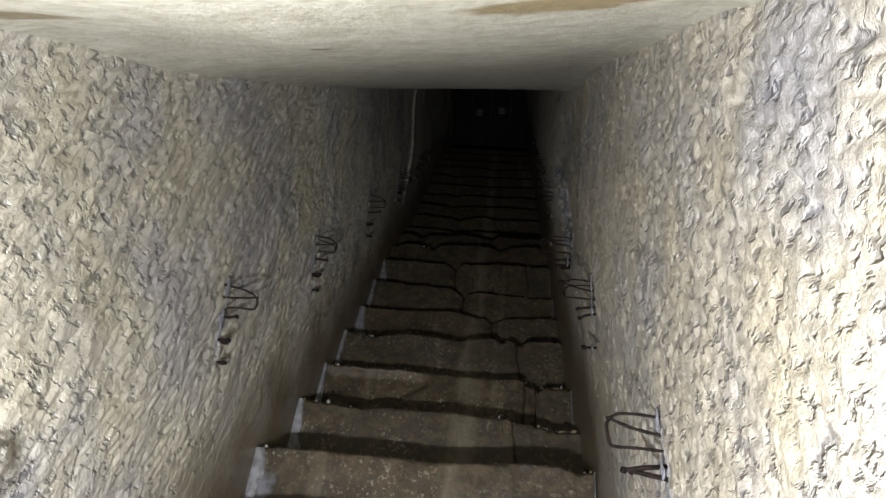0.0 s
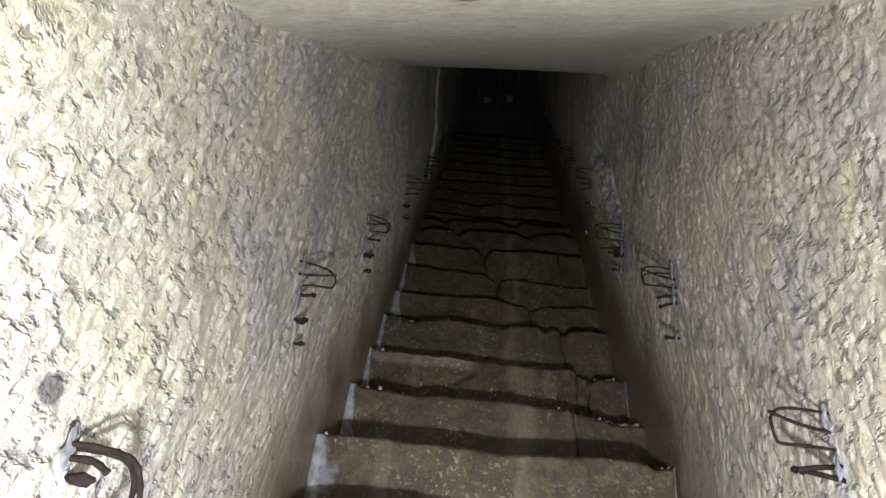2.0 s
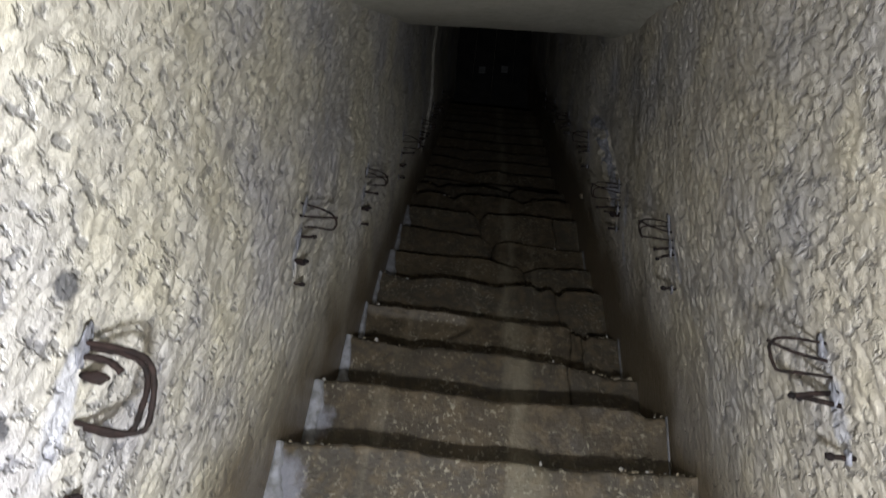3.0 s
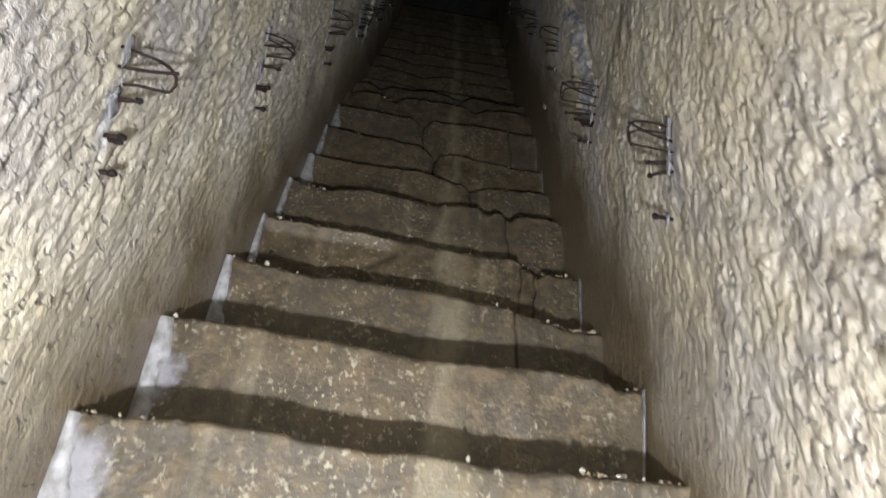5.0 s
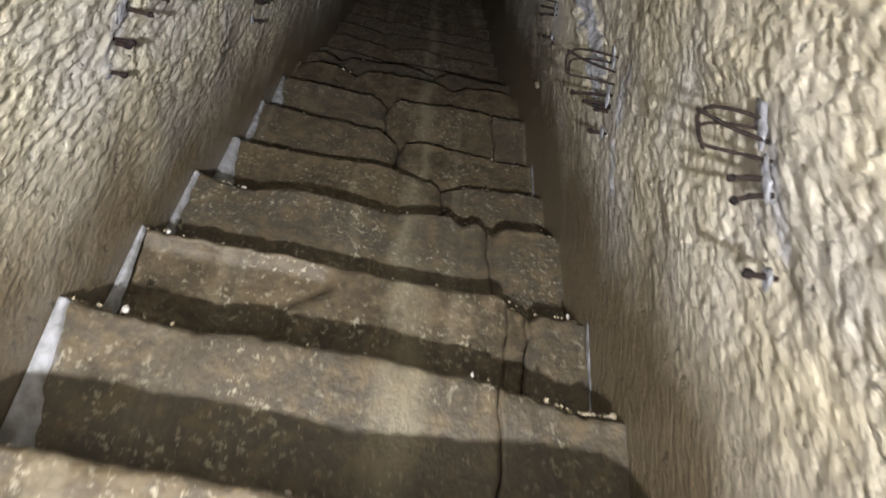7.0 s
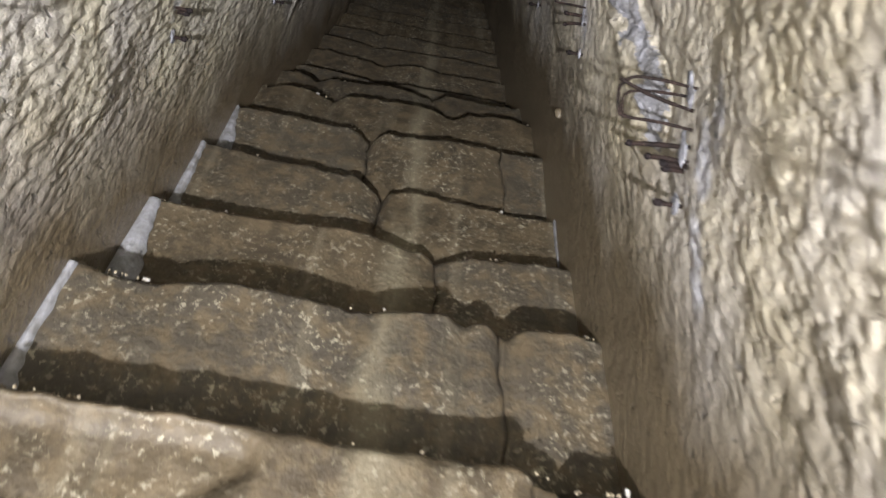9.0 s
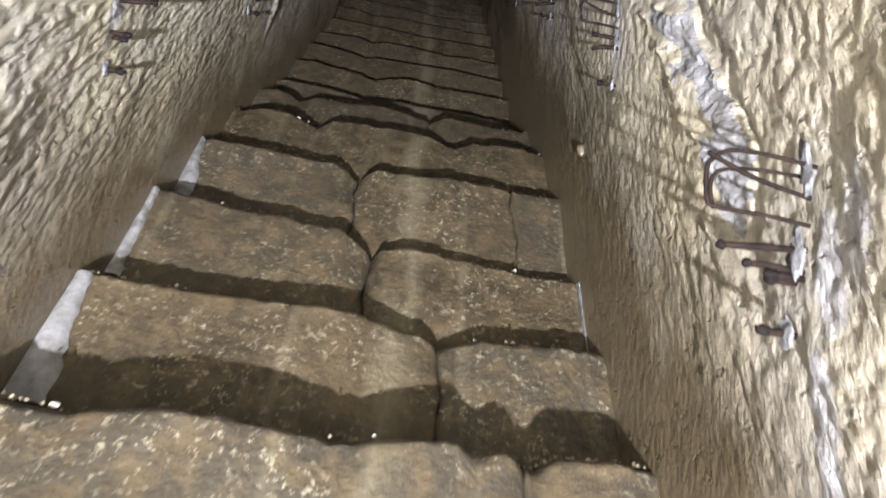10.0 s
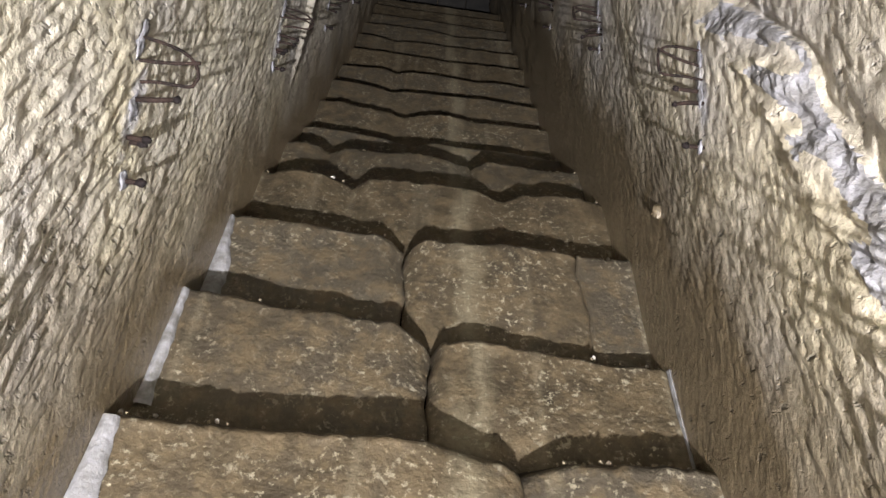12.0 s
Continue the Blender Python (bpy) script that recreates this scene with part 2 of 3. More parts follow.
def smooth(a, b, x):
    t = np.clip((np.asarray(x, float) - a) / (b - a), 0, 1)
    return t * t * (3 - 2 * t)


def left_x(y, h):
    return -0.308 - 0.036 * (1 - smooth(-0.1, 0.7, y)) - 0.030 * smooth(0.55, 1.0, h)


def right_x(y, h):
    return 0.464 - 0.014 * smooth(0.5, 1.2, y) - 0.028 * smooth(0.1, 0.8, h)


# ---- building helpers ----
def mesh_from(name, verts, faces, mat, flat=False):
    me = bpy.data.meshes.new(name)
    me.from_pydata(verts, [], faces)
    me.materials.append(mat)
    if not flat:
        me.polygons.foreach_set("use_smooth", [True] * len(me.polygons))
    me.update()
    return me


def quads(rows, cols, flip=False):
    i = np.arange(rows * cols).reshape(rows, cols)
    q = np.stack([i[:-1, :-1], i[:-1, 1:], i[1:, 1:], i[1:, :-1]], -1).reshape(-1, 4)
    return q[:, ::-1] if flip else q


def part(name, me, parent=None, label=""):
    ob = new(name, me)
    ob.parent = parent
    return tagged(ob, label) if label else ob


def part_bm(name, bm, mat, parent=None, label="", flat=False):
    me = bpy.data.meshes.new(name)
    bm.to_mesh(me)
    bm.free()
    me.materials.append(mat)
    if not flat:
        me.polygons.foreach_set("use_smooth", [True] * len(me.polygons))
    return part(name, me, parent, label)


def value_noise(rng, rows, cols, cell_r, cell_c):
    """Smooth random field between -1 and 1, one value each cell."""
    r, c = np.arange(rows) / cell_r, np.arange(cols) / cell_c
    g = rng.uniform(-1, 1, (int(r[-1]) + 3, int(c[-1]) + 3))
    ri, ci = r.astype(int), c.astype(int)
    fr, fc = r - ri, c - ci
    fr, fc = (fr * fr * (3 - 2 * fr))[:, None], (fc * fc * (3 - 2 * fc))[None, :]
    a, b = g[np.ix_(ri, ci)], g[np.ix_(ri, ci + 1)]
    d, e = g[np.ix_(ri + 1, ci)], g[np.ix_(ri + 1, ci + 1)]
    return (a * (1 - fc) + b * fc) * (1 - fr) + (d * (1 - fc) + e * fc) * fr


def pick_marks(rng, field, ys, hs, count, where, length, width, angle, spread, depth):
    """Strokes of the pick, cut one by one into the field: a sharp start and a long run out."""
    dy, dh = ys[1] - ys[0], hs[1] - hs[0]
    for _ in range(count):
        cy, ch = rng.uniform(*where[0]), rng.uniform(*where[1])
        ln, wd = length * rng.uniform(0.6, 1.5), width * rng.uniform(0.6, 1.5)
        a = angle + rng.normal(0, spread)
        ca, sa = math.cos(a), math.sin(a)
        ry, rh = abs(ca) * ln + abs(sa) * wd * 2 + dy, abs(sa) * ln + abs(ca) * wd * 2 + dh
        i0, i1 = int(max((cy - ry - ys[0]) / dy, 0)), max(int((cy + ry - ys[0]) / dy) + 2, 0)
        j0, j1 = int(max((ch - rh - hs[0]) / dh, 0)), max(int((ch + rh - hs[0]) / dh) + 2, 0)
        yy, hh = ys[i0:i1, None] - cy, hs[None, j0:j1] - ch
        if yy.size == 0 or hh.size == 0:
            continue
        s, t = (yy * ca + hh * sa) / ln, (-yy * sa + hh * ca) / wd
        cut = np.exp(-t * t * 1.6) * np.clip(1 - np.abs(s), 0, 1) ** 0.7 * (0.55 + 0.45 * s)
        f = field[i0:i1, j0:j1]
        np.minimum(f, -depth * rng.uniform(0.4, 1.2) * cut[: f.shape[0], : f.shape[1]], out=f)


# ---- walls ----
def hewn_wall(name, side, seed):
    rng = np.random.default_rng(seed)
    step = 0.0048
    ys = np.arange(-1.32, 2.2, step)
    hs = np.arange(-0.36, 2.05, step)
    shape = (len(ys), len(hs))
    f = np.zeros(shape)
    if side < 0:
        pick_marks(rng, f, ys, hs, 2600, ((-1.35, 0.2), (0.35, 2.0)), 0.019, 0.0058, 0.6, 0.5, 0.012)
        pick_marks(rng, f, ys, hs, 5500, ((-1.35, 0.3), (0.2, 2.0)), 0.010, 0.0042, 0.7, 0.6, 0.007)
        pick_marks(rng, f, ys, hs, 5200, ((-1.4, 1.3), (0.05, 1.4)), 0.014, 0.0055, 0.9, 0.6, 0.010)
        pick_marks(rng, f, ys, hs, 4500, ((0.1, 2.2), (0.65, 1.8)), 0.038, 0.006, 1.57, 0.2, 0.008)
        pick_marks(rng, f, ys, hs, 11000, ((0.0, 2.2), (0.05, 0.80)), 0.013, 0.0075, 1.1, 0.7, 0.012)
    else:
        pick_marks(rng, f, ys, hs, 2600, ((-1.35, -0.1), (0.5, 2.0)), 0.020, 0.0060, 2.5, 0.5, 0.011)
        pick_marks(rng, f, ys, hs, 5000, ((-1.35, 0.0), (0.3, 2.0)), 0.010, 0.0042, 2.4, 0.6, 0.007)
        pick_marks(rng, f, ys, hs, 4200, ((-1.2, 0.3), (0.12, 1.7)), 0.022, 0.0060, 1.9, 0.40, 0.008)
        pick_marks(rng, f, ys, hs, 3600, ((-0.5, 0.85), (0.40, 2.0)), 0.036, 0.0045, 1.72, 0.20, 0.0085)
        pick_marks(rng, f, ys, hs, 7500, ((-0.4, 2.2), (0.38, 2.0)), 0.030, 0.0065, 1.80, 0.35, 0.010)
        pick_marks(rng, f, ys, hs, 6000, ((0.0, 2.2), (0.16, 0.62)), 0.016, 0.007, 1.6, 0.6, 0.010)
        pick_marks(rng, f, ys, hs, 2500, ((-0.2, 2.2), (-0.1, 0.35)), 0.04, 0.006, 1.6, 0.2, 0.006)
    f += 0.0010 * value_noise(rng, *shape, 2, 2) + 0.0035 * value_noise(rng, *shape, 11, 13)
    f += 0.006 * value_noise(rng, *shape, 40, 50) + 0.008 * value_noise(rng, *shape, 110, 120)
    calm = 0.30 + 0.70 * smooth(0.08, 0.36, hs)[None, :]
    f *= calm * (1 - 0.35 * smooth(0.2, 1.2, ys))[:, None]
    f *= 1 - 0.97 * smooth(2.0, 2.19, ys)[:, None]
    yy, hh = np.meshgrid(ys, hs, indexing="ij")
    zz = flight(yy) + hh
    if side > 0:
        # the thick lower coat of the wall ends in a broken rim that climbs beside the anchors
        rim_y = np.interp(zz, [0.66, 0.74, 0.84, 1.02, 1.15, 1.25, 1.35, 1.45, 1.56, 1.70, 1.9], [0.445, 0.505, 0.575, 0.622, 0.640, 0.662, 0.698, 0.750, 0.785, 0.875, 1.03])
        rim_y = rim_y + 0.014 * value_noise(rng, *shape, 12, 12) + 0.004 * value_noise(rng, *shape, 4, 4)
        half = 0.013 + 0.030 * smooth(0.85, 1.35, zz)
        edge = smooth(-1.0, 1.0, (yy - rim_y) / half)
        reach = smooth(0.86, 1.28, zz) * (1 - smooth(0.85, 1.6, yy)) * (1 - smooth(1.65, 1.95, zz)) * smooth(0.0, 0.42, yy)
        band = (edge > 0.02) * (edge < 0.98) * reach
        crags = np.abs(value_noise(rng, *shape, 9, 6)) * 0.010 + 0.003 * value_noise(rng, *shape, 4, 4) + 0.001 * value_noise(rng, *shape, 2, 2)
        f -= 0.028 * (1 - edge) * reach + 0.008 * np.exp(-(((yy - rim_y + half) / 0.008) ** 2)) * reach - crags * band
        torn = (edge > 0.03) & (edge < 0.92) & (value_noise(rng, *shape, 9, 9) > -0.6 + 0.9 * edge + 1.0 * (1 - smooth(1.0, 1.16, zz))) & (yy < 0.95) & (zz > 0.70) & (zz < 1.75)
    if side < 0:
        # a thin upright rib left standing in the rock
        f += 0.016 * np.exp(-(((yy - 1.65 - 0.008 * value_noise(rng, *shape, 9, 30)) / 0.011) ** 2)) * smooth(0.10, 0.4, hh)
    x = left_x(yy, hh) + f if side < 0 else right_x(yy, hh) - f
    far_y = np.concatenate([np.arange(2.2, 4.2, 0.03), [4.2]])
    fy, fh = np.meshgrid(far_y, hs[::4], indexing="ij")
    ff = 0.006 * value_noise(rng, *fy.shape, 2, 3) + 0.010 * value_noise(rng, *fy.shape, 9, 12)
    ff *= smooth(2.18, 2.5, fy)
    fx = left_x(fy, fh) + ff if side < 0 else right_x(fy, fh) - ff
    verts, faces = [], []
    for X, Y, H in ((x, yy, hh), (fx, fy, fh)):
        base = sum(len(v) for v in verts)
        verts.append(np.stack([X, Y, flight(Y) + H], -1).reshape(-1, 3))
        faces.append(quads(*X.shape, flip=side > 0) + base)
    n0 = sum(len(v) for v in verts)
    # the rock behind the face, 0.3 m thick
    back, lo, hi = side * 0.78, -0.5, 2.3
    ends = []
    for y in (-1.32, 0.0, 4.2):
        for h in (lo, hi):
            ends += [(side * 0.50 if h else 0, y, float(flight(y)) + h), (back, y, float(flight(y)) + h)]
    solid = [(1, 5, 7, 3), (5, 9, 11, 7), (0, 1, 3, 2), (8, 10, 11, 9), (2, 3, 7, 6), (6, 7, 11, 10), (0, 4, 5, 1), (4, 8, 9, 5)]
    verts.append(np.array(ends))
    me = mesh_from(name, np.concatenate(verts).tolist(), np.concatenate(faces).tolist() + [tuple(n0 + i for i in q) for q in solid], ROCK_L if side < 0 else ROCK_R)
    if side > 0:
        me.materials.append(BREAK)
        index = np.zeros(len(me.polygons), int)
        index[: (shape[0] - 1) * (shape[1] - 1)] = torn[:-1, :-1].ravel()
        me.polygons.foreach_set("material_index", index.tolist())
        me.polygons.foreach_set("use_smooth", (index == 0).tolist())
    return new(name, me)


tagged(hewn_wall("wall_left", -1, 11), "pale limestone wall covered in pick marks beside the steps", "wall", kind="structure")
tagged(hewn_wall("wall_right", 1, 23), "pale limestone wall scored with long upright chisel strokes", "wall", kind="structure")


def box(bm, x0, x1, y0, y1, z0, z1):
    v = [bm.verts.new(p) for p in ((x0, y0, z0), (x1, y0, z0), (x1, y1, z0), (x0, y1, z0), (x0, y0, z1), (x1, y0, z1), (x1, y1, z1), (x0, y1, z1))]
    for q in ((0, 3, 2, 1), (4, 5, 6, 7), (0, 1, 5, 4), (1, 2, 6, 5), (2, 3, 7, 6), (3, 0, 4, 7)):
        bm.faces.new([v[i] for i in q])
    return v


def box_object(name, dims, mat, label, category, kind="structure"):
    bm = bmesh.new()
    box(bm, *dims)
    bmesh.ops.bevel(bm, geom=bm.edges[:], offset=0.008, segments=1, affect="EDGES")
    return tagged(part_bm(name, bm, mat, flat=True), label, category, kind=kind)


# ---- ceiling: a smoothed slab that climbs with the steps and ends in a straight edge ----
def sloped_ceiling():
    rng = np.random.default_rng(5)
    ys = np.concatenate([[-3.3, -1.9], np.arange(-1.75, 0.592, 0.012), [0.592]])
    xs = np.arange(-0.46, 0.561, 0.012)
    yy, xx = np.meshgrid(ys, xs, indexing="ij")
    zz = np.where(yy < -1.74, -0.43, 0.438 + 0.99 * (yy + 0.87))
    zz = zz + 0.004 * value_noise(rng, *zz.shape, 22, 18) + 0.0015 * value_noise(rng, *zz.shape, 4, 4)
    # the corners with the walls are rounded by the plaster
    zz += np.where(xx > -0.05, 0.14 * (xx + 0.05), 0.13 * (xx + 0.05) * smooth(-1.0, -0.6, yy)) * (1 - smooth(-0.2, 0.5, yy))
    zz += 0.048 * (xx - 0.42) * smooth(-0.3, 0.5, yy)
    zz -= 0.006 * (1 - smooth(-0.37, -0.33, xx)) + 0.010 * smooth(0.39, 0.45, xx)
    rows, cols = xx.shape
    v = np.stack([xx, yy, zz], -1).reshape(-1, 3)
    top = v.copy()
    top[:, 2] += 0.55
    f = quads(rows, cols, flip=True).tolist() + (quads(rows, cols) + rows * cols).tolist()
    a, b = (rows - 1) * cols, rows * cols + (rows - 1) * cols
    f += [(a + i, a + i + 1, b + i + 1, b + i) for i in range(cols - 1)]
    f += [(i + 1, i, rows * cols + i, rows * cols + i + 1) for i in range(cols - 1)]
    return new("ceiling", mesh_from("ceiling", np.concatenate([v, top]).tolist(), f, PLASTER))


tagged(sloped_ceiling(), "cream plastered ceiling slab with brown stains, sloping up", "ceiling", kind="structure")


def upper_ceiling():
    ys = [0.50, 2.0, 3.72, 4.6]
    v, f = [], []
    for y in ys:
        z = float(flight(y)) + 2.0
        v += [(-0.7, y, z), (0.8, y, z), (0.8, y, z + 0.3), (-0.7, y, z + 0.3)]
    for i in range(len(ys) - 1):
        a, b = 4 * i, 4 * i + 4
        f += [(a, b, b + 1, a + 1), (a + 1, b + 1, b + 2, a + 2), (a + 2, b + 2, b + 3, a + 3), (a + 3, b + 3, b, a)]
    f += [(0, 1, 2, 3), (15, 14, 13, 12)]
    return new("ceiling_upper", mesh_from("ceiling_upper", v, f, ROCK_L, flat=True))


tagged(upper_ceiling(), "rough rock ceiling over the upper steps", "ceiling", kind="structure")
# unseen walls and floor round the torch, darkened so shadows on the steps stay deep
box_object("wall_back", (-0.78, 0.78, -3.5, -3.3, -2.4, 0.4), FOOT_DARK, "unseen wall at the foot of the steps, darkened to cut bounced light", "wall")
box_object("wall_left_foot", (-0.78, -0.335, -3.3, -1.31, -2.4, 0.4), FOOT_DARK, "unseen wall beside the foot of the steps, darkened to cut bounced light", "wall")
box_object("wall_right_foot", (0.432, 0.78, -3.3, -1.31, -2.4, 0.4), FOOT_DARK, "unseen wall beside the foot of the steps, darkened to cut bounced light", "wall")
box_object("floor", (-0.5, 0.6, -3.3, -1.7, -2.4, -2.13), FOOT_DARK, "unseen floor at the foot of the steps, darkened to cut bounced light", "floor")
box_object("landing", (-0.45, 0.6, 3.72, 4.5, 4.0, 4.30), STEP, "brown stone landing at the head of the steps", "floor")
box_object("wall_end", (-0.78, 0.78, 4.36, 4.6, 4.0, 6.9), ROCK_L, "dark rock wall behind the door", "wall")

# ---- steps ----
# joints between the blocks of a step, as shares of the width
JOINTS = {2: [0.75], 3: [0.788, 0.832], 4: [0.775], 5: [0.66], 6: [0.51], 7: [0.445, 0.84]}
# worn hollows of the edge: share of the width, depth, reach to the left and to the right
HOLLOWS = {
    0: [(0.5, 0.006, 0.3, 0.3)],
    1: [(0.45, 0.008, 0.3, 0.3), (0.92, 0.010, 0.06, 0.08)],
    2: [(0.25, 0.010, 0.2, 0.2), (0.90, 0.012, 0.14, 0.2)],
    3: [(0.81, 0.006, 0.03, 0.06), (0.84, 0.012, 0.01, 0.03), (0.99, 0.010, 0.06, 0.05), (0.45, 0.006, 0.2, 0.2)],
    4: [(0.18, 0.014, 0.13, 0.10), (0.71, 0.014, 0.05, 0.03), (0.79, 0.016, 0.05, 0.03), (0.5, 0.008, 0.1, 0.1)],
    5: [(0.66, 0.022, 0.16, 0.09)],
    6: [(0.512, 0.038, 0.09, 0.025), (0.54, 0.012, 0.03, 0.05), (0.40, 0.006, 0.2, 0.05)],
    7: [(0.447, 0.028, 0.06, 0.04), (0.33, 0.006, 0.1, 0.08)],
    8: [(0.285, 0.020, 0.10, 0.05), (0.70, 0.020, 0.12, 0.05), (0.05, 0.012, 0.05, 0.1)],
    9: [(0.17, 0.018, 0.08, 0.06), (0.615, 0.024, 0.16, 0.06)],
    10: [(0.42, 0.016, 0.22, 0.10), (0.02, 0.01, 0.05, 0.08)],
    11: [(0.38, 0.020, 0.2, 0.12)],
    12: [(0.30, 0.012, 0.1, 0.1)],
    13: [(0.30, 0.014, 0.05, 0.08), (0.7, 0.008, 0.2, 0.1)],
    14: [(0.55, 0.008, 0.2, 0.2)],
    15: [(0.25, 0.012, 0.08, 0.1)],
    16: [(0.6, 0.010, 0.2, 0.2)],
}
SET_DOWN = {2: (0.75, 0.012), 3: (0.832, 0.014), 5: (0.66, 0.004), 6: (0.51, 0.012), 9: (0.615, 0.010)}
DEPTH = 0.30


def batter(k):
    """How far the riser's foot stands out before its head: upper risers slant more, to shorten their shadow bands."""
    return 0.006 + 0.094 * float(smooth(0.8, 4.8, k)) + {8: 0.015, 9: 0.030, 10: 0.015}.get(k, 0.0)


def hollow(k, u):
    d = 0.0
    for c, deep, left, right in HOLLOWS.get(k, []):
        s = (u - c) / (left if u < c else right)
        d += deep * max(0.0, 1 - abs(s)) ** 1.35
    if k in SET_DOWN and u > SET_DOWN[k][0]:
        d += SET_DOWN[k][1]
    return d


def step_x(k, u):
    y, _ = nosing(k, u)
    a, b = float(left_x(y, 0.0)) - 0.03, float(right_x(y, 0.0)) + 0.03
    return a + u * (b - a)


def step_profile(fine):
    """(how far back on the tread, how far down the riser) from the tread's back over the rounded edge to the riser's foot."""
    r = 0.011
    back = [(b, 0.0) for b in np.linspace(DEPTH, r, 9 if fine else 4)]
    arc = [(r - r * math.sin(a), r - r * math.cos(a)) for a in np.linspace(0.2, 1.57, 6 if fine else 3)]
    down = [(0.0, d) for d in np.linspace(0.016, 0.30, 26 if fine else 8)]
    return back + arc + down


RECESSED = {(3, 0.788): (0.016, 0.020)}  # a crumbling filler set back and down between two blocks


def step_block(k, u0, u1, rng, fine):
    prof = step_profile(fine)
    inset, lower = next((v for (a, b), v in RECESSED.items() if a == k and abs(b - u0) < 0.01), (0.0, 0.0))
    rough = 2.5 if inset else 1.0
    cols = max(4, int((u1 - u0) * (130 if fine else 40)))
    us = np.linspace(u0, u1, cols)
    wob = value_noise(rng, cols, len(prof), 5, 4) * 0.0022 + value_noise(rng, cols, len(prof), 18, 9) * 0.004
    edge = value_noise(rng, cols, 2, 2, 1)[:, 0] * 0.0020 + value_noise(rng, cols, 2, 14, 1)[:, 0] * 0.0045
    verts = []
    for i, u in enumerate(us):
        y0, z0 = nosing(k, u)
        y0, z0 = y0 + inset, z0 - lower
        d = hollow(k, u) + edge[i] * rough
        end = min(u - u0, u1 - u) * 0.78
        d += 0.007 * max(0.0, 1 - end / 0.016) ** 2 * (u0 > 0 or u > 0.5) * (u1 < 1 or u < 0.5)
        x = step_x(k, u)
        for j, (b, dn) in enumerate(prof):
            fall = d * max(0.0, 1 - b / 0.16) if dn == 0 else d * max(0.0, 1 - dn / 0.30)
            lean = -batter(k) * dn / 0.22
            z = z0 - fall - dn
            y = y0 + b + d * 0.55 * max(0.0, 1 - dn / 0.12) * (b < 0.16) + lean
            n = wob[i, j] * rough
            if k == 3 and dn > 0:
                reach = 0.37 + 0.04 * math.sin(40 * dn)
                y += 0.024 * float(smooth(0.03, 0.0, u - reach)) * float(smooth(0.17, 0.12, dn + 0.03 * math.sin(17 * u))) * float(smooth(0.0, 0.03, dn)) * (1 + 60 * abs(wob[i, j]))
            wander = sum((0.0035 * math.sin(31 * dn + 2.3 * k) + 0.0015 * math.sin(95 * dn + k) + 0.03 * (dn - 0.05)) * math.exp(-(((u - c) / 0.04) ** 2)) for c in JOINTS.get(k, []))
            verts.append((x + wander, y + (n if b < 0.02 else 0), z + (n if b >= 0.02 else 0)))
    # the two ends of the block turn back into the joint
    rows = len(prof)
    grid = np.array(verts).reshape(cols, rows, 3)
    e0, e1 = grid[:1].copy(), grid[-1:].copy()
    for e, s in ((e0, 1), (e1, -1)):
        e[..., 1] += 0.06
        e[..., 2] -= 0.03
        e[..., 0] += s * 0.004
    grid = np.concatenate([e0, grid, e1])
    me = mesh_from("block", grid.reshape(-1, 3).tolist(), quads(cols + 2, rows, flip=True).tolist(), STEP)
    # tread tops take the dirt that has shade put into its colour
    me.materials.append(SHADED_DIRT)
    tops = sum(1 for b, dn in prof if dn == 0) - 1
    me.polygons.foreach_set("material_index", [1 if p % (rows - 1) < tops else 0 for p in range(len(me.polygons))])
    return me


staircase = tagged(new("staircase"), "steep flight of worn brown stone steps between rock walls", "staircase", kind="structure")


def lime_strip(k, u0, width, taper, parent, rng, right=False):
    """Lime mortar smeared down the end of a riser, a few millimetres thick."""
    v, rows, cols = [], 16, 7
    j = value_noise(rng, rows, 2, 4, 1) + 0.35 * rng.uniform(-1, 1, (rows, 2))
    for r in range(rows):
        dn = 0.006 + 0.20 * r / (rows - 1)
        w = width * (0.50 + taper * 0.8 * r / (rows - 1)) * (1 + 0.30 * j[r, 0])
        for c in range(cols):
            s = c / (cols - 1)
            u = u0 - s * w if right else u0 + s * w
            y, z = nosing(k, u)
            bulge = 0.005 * math.sin(math.pi * min(1, max(0, s * 0.9 + 0.1))) - (0.006 if c == cols - 1 else 0)
            v.append((step_x(k, u), y - batter(k) * dn / 0.22 - 0.005 - bulge + 0.0015 * j[r, 1], z - hollow(k, u) * max(0, 1 - dn / 0.3) - dn))
    part("mortar_strip", mesh_from("mortar_strip", v, quads(rows, cols, flip=not right).tolist(), LIME), parent, "white lime mortar smeared down the riser end")


srng = np.random.default_rng(3)
STRIPS = {0: (0.035, 0.045, 0.9), 1: (0.035, 0.040, 0.9), 2: (0.037, 0.034, 1.0), 3: (0.036, 0.022, 0.6), 4: (0.036, 0.026, 0.9), 5: (0.037, 0.036, 1.2), 6: (0.037, 0.022, 0.7), 7: (0.037, 0.030, 1.3)}
for k in range(LOWEST, TOP + 1):
    cuts = [0.0] + JOINTS.get(k, []) + [1.0]
    fine = -1 <= k <= 11
    first = None
    for u0, u1 in zip(cuts, cuts[1:]):
        me = step_block(k, u0 + (0.0013 if u0 else 0), u1 - (0.0013 if u1 < 1 else 0), srng, fine)
        if first is None:
            first = part("step", me, staircase)
        else:
            part("block", me, first)
    if k in STRIPS:
        lime_strip(k, *STRIPS[k], first, srng)
    if k in (1, 3, 6):
        lime_strip(k, 0.964, 0.006, 0.2, first, srng, right=True)


